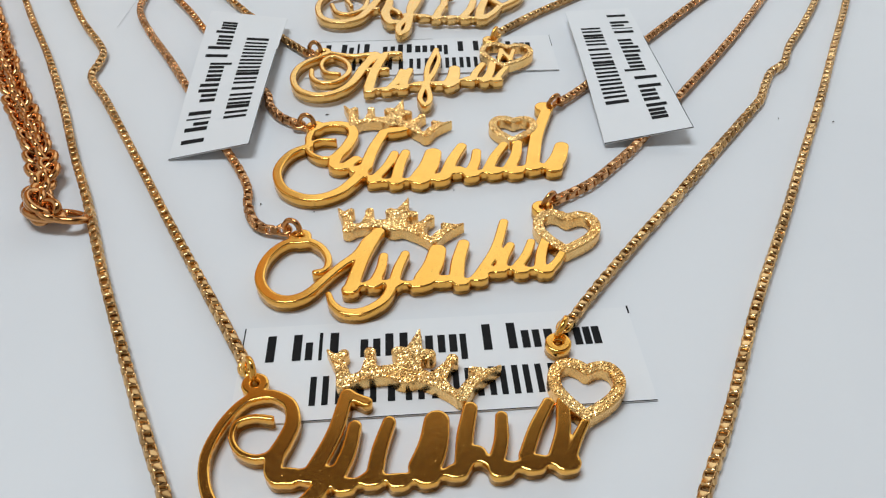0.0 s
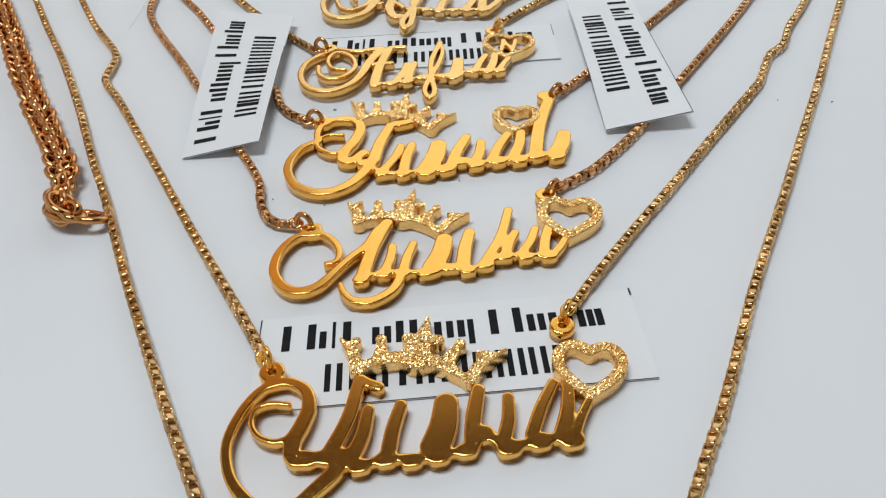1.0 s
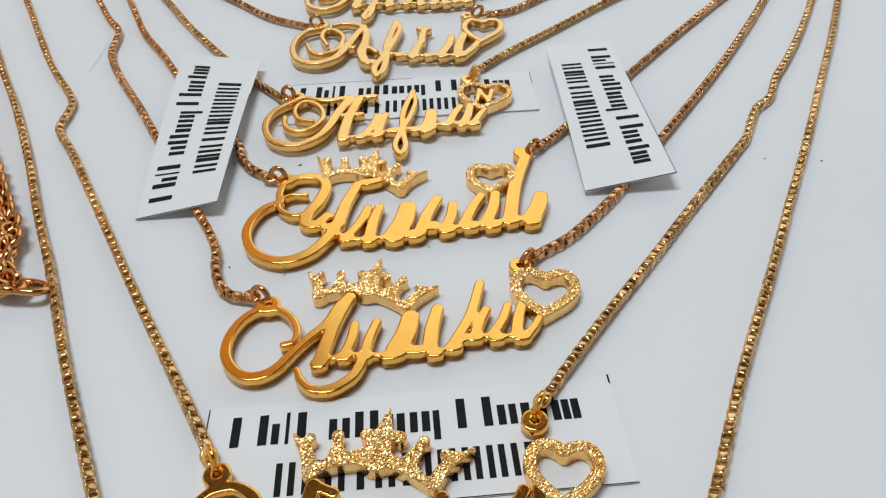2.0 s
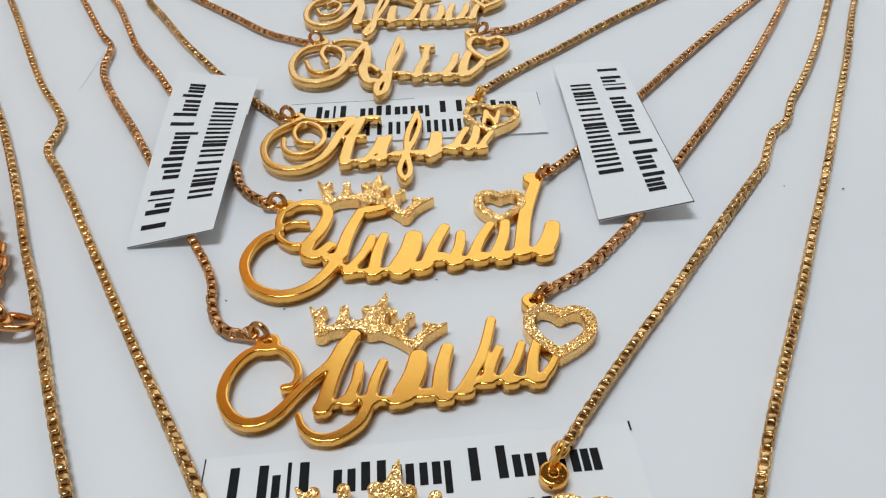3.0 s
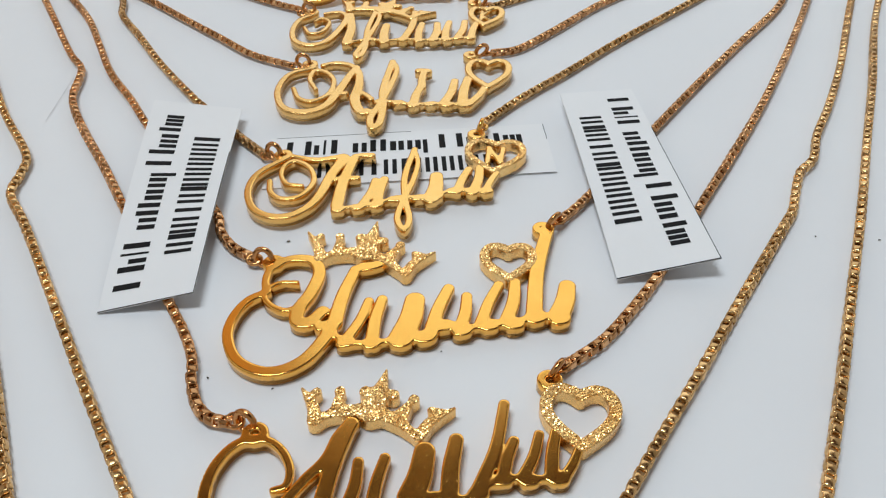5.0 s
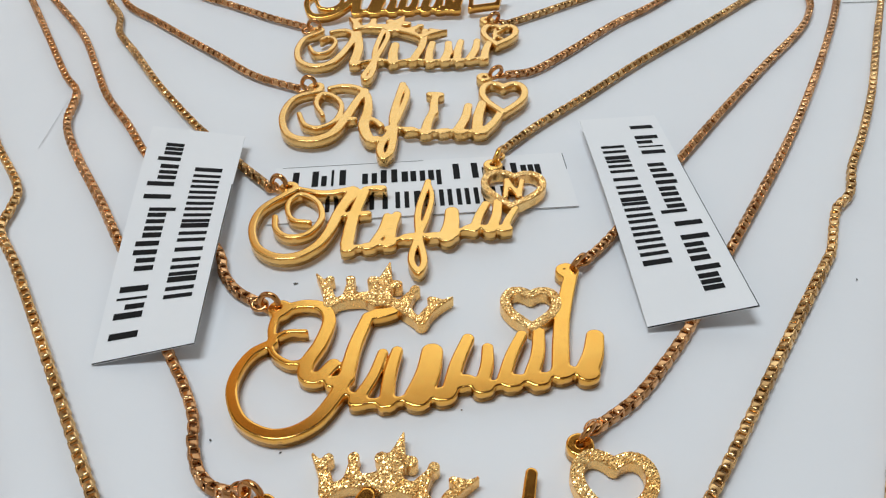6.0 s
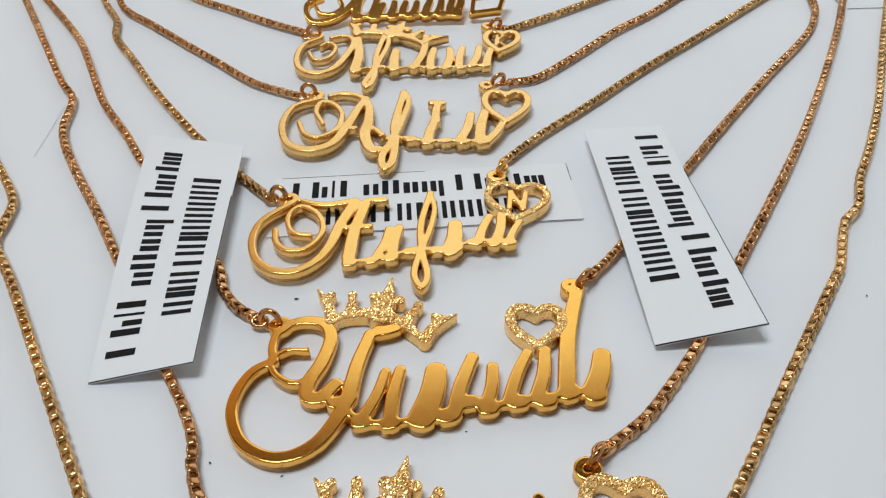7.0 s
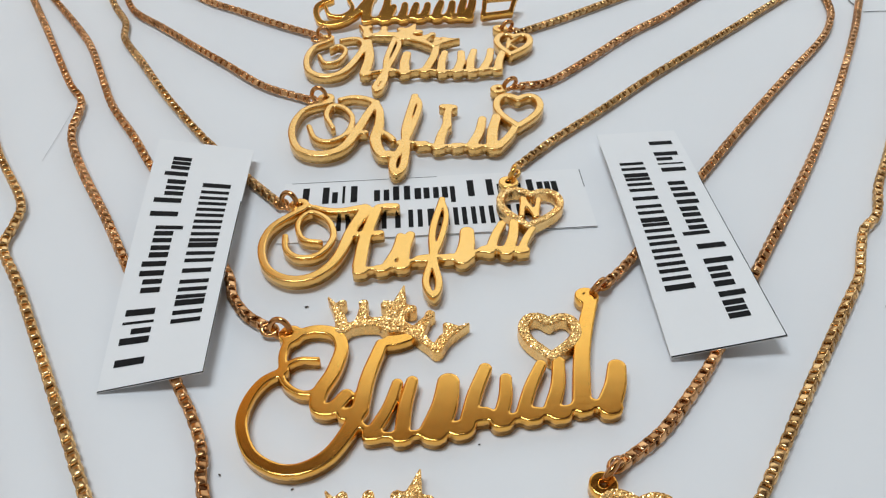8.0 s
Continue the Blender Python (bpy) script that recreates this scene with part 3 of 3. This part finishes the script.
def plate_dark_curl():
    p = Plate()
    p.sweep([(-20.5, -2.5), (-23.0, -3.9), (-23.4, -6.2), (-22.1, -8.6), (-18.9, -8.5), (-16.0, -6.6), (-13.8, -3.8), (-12.4, -2.0)], [0.99, 1.07, 1.24, 1.4, 1.64])
    p.sweep([(-21.7, -4.4), (-20.7, -6.6), (-18.2, -6.9), (-16.4, -5.1), (-17.2, -2.7)], [0.65, 0.82, 0.74])
    p.bar(-12.8, -2.4, -13.8, -7.9, 1.70)
    p.bar(-9.4, -2.1, -10.9, -8.0, 1.45)
    p.bar(-8.4, -5.1, -9.5, -7.8, 1.36)
    p.bar(-6.2, -4.7, -7.0, -7.7, 1.45)
    p.bar(-4.0, -4.8, -4.8, -7.8, 1.45)
    p.bar(-1.8, -4.9, -2.8, -7.9, 1.45)
    p.bar(0.8, -4.5, -0.3, -7.9, 1.53)
    p.bar(3.0, -4.7, 2.1, -8.0, 1.53)
    p.bar(5.2, -4.3, 4.4, -8.1, 1.53)
    p.bar(7.2, -2.0, 5.9, -8.1, 1.53)
    p.scallops([(-13.5, -8.1), (-10.2, -8.2), (-6.6, -8.2), (-3.4, -8.1), (-0.1, -8.2), (2.8, -8.2), (5.9, -8.3)], 1.44)
    return p



# ---- necklaces ----
def necklace(label, x, y, z, tip, plate, mats, thick=1.45, crown=None, heart=None, inlay=None):
    """A cut-out pendant with its ornaments; the chains are added by the caller."""
    thing = tagged(new("necklace"), label, "necklace", group="pendant necklaces")
    thing.matrix_world = pose(x * MM, y * MM, z * MM, tip, 0, 0)
    body, ornament = mats
    part("pendant_plate", plate.mesh("pendant_plate", body, thick), thing)
    for name, values in (("crown", crown), ("heart", heart)):
        if values:
            p = Plate()
            (p.crown if name == "crown" else p.heart)(*values)
            sparkling = ornament is GLITTER
            part(name, p.mesh(name, ornament, thick + 0.06, cell=0.135 if ornament is GLITTER else 0.15, rough=0.05 if sparkling else 0.0), thing, "sandblasted sparkling gold " + name if sparkling else "")
    if inlay:
        p = Plate()
        for bar in inlay:
            p.rod(*bar)
        part("initial", p.mesh("initial", body, thick - 0.1, rim=0.15, cell=0.15), thing)
    return thing


bpy.context.view_layer.update()
SHINY = (GOLD, GLITTER)

first = necklace("polished gold pendant with sandblasted crown and heart on box chain", 0, 45, 0.1, 0.9, plate_dark_swash(), SHINY, crown=(-11.0, 5.2, 1.2, 3.4, 1.0), heart=(13.1, 0.4, 7.9, 7.8, -8.4, 1.3))
second = necklace("polished gold pendant with ring swash, crown and heart", 0, 75, 0.1, 0.0, plate_ring_swash(), SHINY, crown=(-12.7, 0.3, -1.7, -2.1, 1.02), heart=(14.2, -4.8, 8.5, 8.5, -8.7, 1.35))
third = necklace("polished gold pendant with wide loop, tilted crown and heart", 0, 105, 0.1, 0.0, plate_wide_swash(), SHINY, crown=(-14.0, -4.4, -2.9, -7.8, 1.12, -0.14), heart=(9.7, -10.0, 7.3, 7.3, -5.0, 1.25))
fourth = necklace("gold pendant with leaf loop and letter heart over a paper slip", 0, 125, 0.5, 0.0, plate_leaf_swash(), (GOLD_MID, GLITTER), heart=(9.75, -7.6, 9.2, 8.8, -9.1, 1.05), inlay=[(9.2, -4.7, 9.8, -1.0, 0.8), (9.8, -1.0, 11.1, -4.8, 0.8), (11.1, -4.8, 11.9, -1.2, 0.8)])
fifth = necklace("satin gold pendant with twin curls and plain heart", 0, 150, 0.5, 0.0, plate_twin_curl(), (GOLD_PALE, GOLD_PALE), heart=(11.1, -8.4, 8.2, 10.5, -6.1, 1.2))
sixth = necklace("satin gold pendant with small crown and letter heart", 0, 170, 0.5, 0.0, plate_crowned_curl(), (GOLD_PALE, GOLD_PALE), crown=(-13.7, 4.9, -1.2, 0.1, 0.8), heart=(12.3, -4.7, 7.2, 9.0, -11.0, 1.2), inlay=[(12.1, -1.7, 12.7, 2.2, 0.7), (14.4, 2.6, 12.4, 0.2, 0.6), (12.4, 0.2, 13.9, -2.0, 0.6)])
last_plate = plate_dark_curl()
for edge in ((8.8, -8.1, 14.1, -7.5, 0.9), (14.1, -7.5, 15.6, -3.1, 0.9), (15.6, -3.1, 9.5, -3.4, 0.9), (9.5, -3.4, 8.8, -8.1, 0.9)):
    last_plate.rod(*edge)
seventh = necklace("polished gold pendant tipped up, mirroring the dark ceiling", 0, 190, 3.8, 22.0, last_plate, (GOLD, GOLD))
bpy.context.view_layer.update()

# Chains, from each pendant outwards.
box_chain(first, [(-21.9, 54.8), (-25.5, 61.0), (-29.3, 67.4), (-35.7, 78.3), (-45.5, 95.4), (-54.9, 111.6), (-59.6, 119.1), (-60.0, 124.1), (-61.2, 129.7), (-69.1, 142.3), (-77.8, 158.5), (-86.9, 175.8), (-98.0, 196.0)], "yellow", 8, 18)
box_chain(first, [(13.2, 59.0), (16.7, 64.1), (22.5, 71.9), (28.9, 80.1), (37.7, 91.8), (46.8, 103.7), (49.2, 106.9), (51.3, 111.2), (53.6, 115.5), (56.8, 118.8), (59.9, 125.1), (65.0, 133.1), (72.6, 146.3), (81.6, 163.9), (91.5, 183.0)], "yellow", -12, 20)
box_chain(second, [(-21.0, 76.5), (-23.5, 77.2), (-25.3, 79.2), (-26.5, 82.6), (-27.0, 85.6), (-28.8, 89.9), (-31.7, 95.2), (-41.9, 114.0), (-47.9, 125.1), (-53.8, 135.2), (-57.8, 142.8), (-59.6, 147.9), (-60.2, 153.7), (-61.3, 157.9), (-64.9, 163.5), (-72.8, 178.7), (-82.8, 197.9), (-92.0, 215.0)], "rose", 15, 25)
box_chain(second, [(14.4, 81.8), (19.1, 85.1), (23.0, 89.2), (28.4, 95.9), (37.3, 109.0), (44.0, 118.6), (51.4, 129.4), (58.9, 141.0), (67.8, 155.8), (76.7, 171.7), (82.3, 182.6), (91.0, 200.0)], "rose", 10, 25)
box_chain(third, [(-22.0, 102.2), (-25.3, 104.7), (-27.6, 108.2), (-29.0, 112.5), (-35.0, 122.0), (-43.9, 136.1), (-49.0, 145.2), (-55.2, 155.3), (-60.4, 166.6), (-67.0, 180.4), (-78.0, 197.5), (-88.0, 212.0)], "rose", 0, 30)
box_chain(third, [(18.3, 107.6), (22.5, 112.2), (37.0, 130.2), (46.9, 142.5), (58.4, 156.2), (68.4, 167.7), (73.7, 175.6), (77.0, 184.4), (80.0, 204.0)], "rose", 24, 14)
box_chain(fourth, [(-24.2, 126.6), (-29.0, 132.3), (-36.6, 142.2), (-38.5, 144.9), (-46.6, 157.3), (-54.3, 170.8), (-59.6, 180.0), (-61.6, 187.6), (-66.2, 196.4), (-73.0, 212.0)], "yellow", 15, 25)
box_chain(fourth, [(9.7, 132.6), (16.6, 139.9), (25.1, 147.7), (37.1, 159.2), (52.0, 172.2), (66.1, 184.9), (81.0, 198.5)], "yellow", 30, 10)
box_chain(fifth, [(-22.8, 154.9), (-30.7, 160.0), (-37.8, 167.6), (-45.3, 175.6), (-53.6, 184.6), (-60.4, 191.7), (-64.2, 199.0), (-70.0, 214.0)], "rose", 25, 20)
box_chain(fifth, [(13.5, 156.4), (18.1, 157.5), (25.1, 163.8), (35.4, 174.2), (43.5, 180.9), (51.0, 188.2), (64.0, 201.0)], "rose", 22, 15)
box_chain(sixth, [(-22.6, 178.2), (-31.2, 184.1), (-39.7, 190.9), (-47.5, 196.9), (-58.0, 209.0)], "rose", 20, 20)
box_chain(sixth, [(14.8, 176.2), (23.5, 181.3), (32.2, 187.0), (37.5, 190.6), (52.0, 200.0)], "yellow", 35, 20)

jump_ring(first, -20.6, 52.3, 120, "yellow", 1.9)
jump_ring(first, 12.1, 57.4, 65, "yellow", 1.9)
jump_ring(second, -19.5, 75.9, 150, "rose")
jump_ring(second, 13.3, 80.8, 50, "rose")
jump_ring(third, -20.9, 101.6, 160, "rose")
jump_ring(third, 16.8, 106.2, 45, "rose")
jump_ring(fourth, -22.4, 125.4, 150, "rose", 1.9)
jump_ring(fourth, 8.9, 129.6, 70, "yellow", 1.9)
jump_ring(fifth, -20.6, 154.0, 165, "rose", 1.9)
jump_ring(fifth, 11.2, 155.2, 30, "rose", 1.9)
jump_ring(sixth, -21.5, 176.4, 165, "rose", 1.9)
jump_ring(sixth, 12.8, 176.6, 30, "rose", 1.9)

# The outermost necklace, of which only the chain comes into view.
outer = tagged(new("chain_necklace"), "yellow gold box chain lying outermost on the paper", "necklace")
outer.location = (0, 0.03, 0)
bpy.context.view_layer.update()
box_chain(outer, [(-14.0, 16.0), (-25.0, 36.6), (-31.5, 48.9), (-40.4, 66.8), (-45.7, 78.2), (-49.4, 86.0), (-54.5, 96.0), (-61.7, 111.1), (-70.1, 127.4), (-78.3, 141.9), (-84.3, 152.9), (-96.0, 174.0)], "yellow", 5, 20)
box_chain(outer, [(12.0, 18.0), (22.8, 38.0), (27.1, 46.0), (34.6, 61.5), (42.9, 77.0), (50.2, 91.0), (58.6, 106.9), (67.2, 124.1), (75.4, 140.3), (86.6, 163.4), (100.0, 187.0)], "yellow", -4, 16)

# A heavy curb chain with an open end ring.
curb = tagged(new("curb_chain"), "thick polished rose gold curb chain with end ring", "necklace")
curb.location = (-0.0689, 0.111, 0)
bpy.context.view_layer.update()
curb_link = ring_mesh("curb_link", 1.2 * MM, 0.5 * MM, ROSE, 1.42, 20, 8)
spine = [(-104.0, 174.0), (-95.0, 157.8), (-88.3, 146.3), (-81.6, 134.0), (-74.7, 121.4), (-68.7, 111.1), (-63.5, 102.5), (-58.9, 94.8), (-55.8, 88.8)]
ends = {-1: [(-55.6, 85.0), (-55.0, 82.5), (-53.0, 80.2), (-51.0, 79.2)], 1: [(-54.6, 86.0), (-54.2, 83.2), (-53.2, 81.4), (-51.4, 80.4)]}
for strand, tail in ends.items():
    line = spline(spine + tail, 1.6)
    for i, (p, d) in enumerate(zip(line, np.gradient(line, axis=0))):
        across = np.array((-d[1], d[0])) / np.linalg.norm(d)
        apart = 0.65 if p[1] > 88.8 else 0.25
        q = p - across * strand * (apart + 0.12 * math.sin(0.55 * i))
        z = 1.6 + 0.2 * math.cos(0.55 * i + strand)
        roll = 48 + 76 * (i % 2) + 10 * strand + random.uniform(-16, 16)
        m = Matrix.Translation((q[0] * MM, q[1] * MM, z * MM)) @ along((d[0], d[1], random.uniform(-0.1, 0.1)), roll) @ pose(0, 0, 0, 0, 20 * strand + random.uniform(-9, 9), 0)
        part("curb_link", curb_link, curb, m=curb.matrix_world.inverted() @ m)
end_ring = ring_mesh("end_ring", 1.7 * MM, 0.5 * MM, ROSE, 1.55, 26, 10)
for x, y, z, turn, lean in ((-53.3, 81.8, 2.3, -60, 55), (-52.6, 80.4, 1.5, -25, 74), (-49.6, 79.8, 1.3, -17, 66)):
    part("end_ring", end_ring, curb, m=curb.matrix_world.inverted() @ pose(x * MM, y * MM, z * MM, 0, 0, turn) @ pose(0, 0, 0, lean, 0, 0))


# ---- small marks on the sheet ----
def fleck(x, y, size, turn):
    verts, faces = [], []
    for i in range(7):
        a = 2 * math.pi * i / 7
        r = size * (0.7 + 0.3 * math.sin(3 * i + x))
        verts.append((r * math.cos(a) * MM, 0.6 * r * math.sin(a) * MM, 0))
    verts.append((0, 0, 0.12 * MM))
    faces = [(i, (i + 1) % 7, 7) for i in range(7)]
    ob = tagged(new("speck", from_lists("speck", verts, faces, DIRT)), "tiny dark speck of dirt on the paper", "speck", group="specks on the sheet")
    ob.matrix_world = pose(x * MM, y * MM, 0.0, 0, 0, turn)


for x, y, size, turn in ((58.5, 101.1, 0.28, 20), (50.7, 102.4, 0.26, 70), (-18.5, 106.5, 0.42, 5), (-17.6, 81.4, 0.22, 40), (-25.0, 83.4, 0.26, 120), (1.0, 85.6, 0.18, 10), (-15.5, 43.5, 0.2, 30)):
    fleck(x, y, size, turn)


def drawn_line(x0, y0, x1, y1, w, mat, label):
    d = Vector((x1 - x0, y1 - y0, 0)).normalized()
    s = Vector((-d.y, d.x, 0)) * w / 2
    a, b = Vector((x0, y0, 0.02)), Vector((x1, y1, 0.02))
    me = from_lists("pencil_line", [tuple(v * MM) for v in (a - s, b - s, b + s, a + s)], [(0, 1, 2, 3)], mat)
    tagged(new("pencil_line", me), label, "line")


drawn_line(-62.1, 140.6, -62.0, 155.6, 0.09, FAINT, "faint grey line on the paper")
# Two lines stand in for the corner of a further slip.
drawn_line(83.0, 181.3, 100.0, 180.9, 0.22, INK, "thin black line for the edge of another slip")
drawn_line(82.3, 187.0, 82.6, 181.4, 0.22, INK, "thin black line for the edge of another slip")
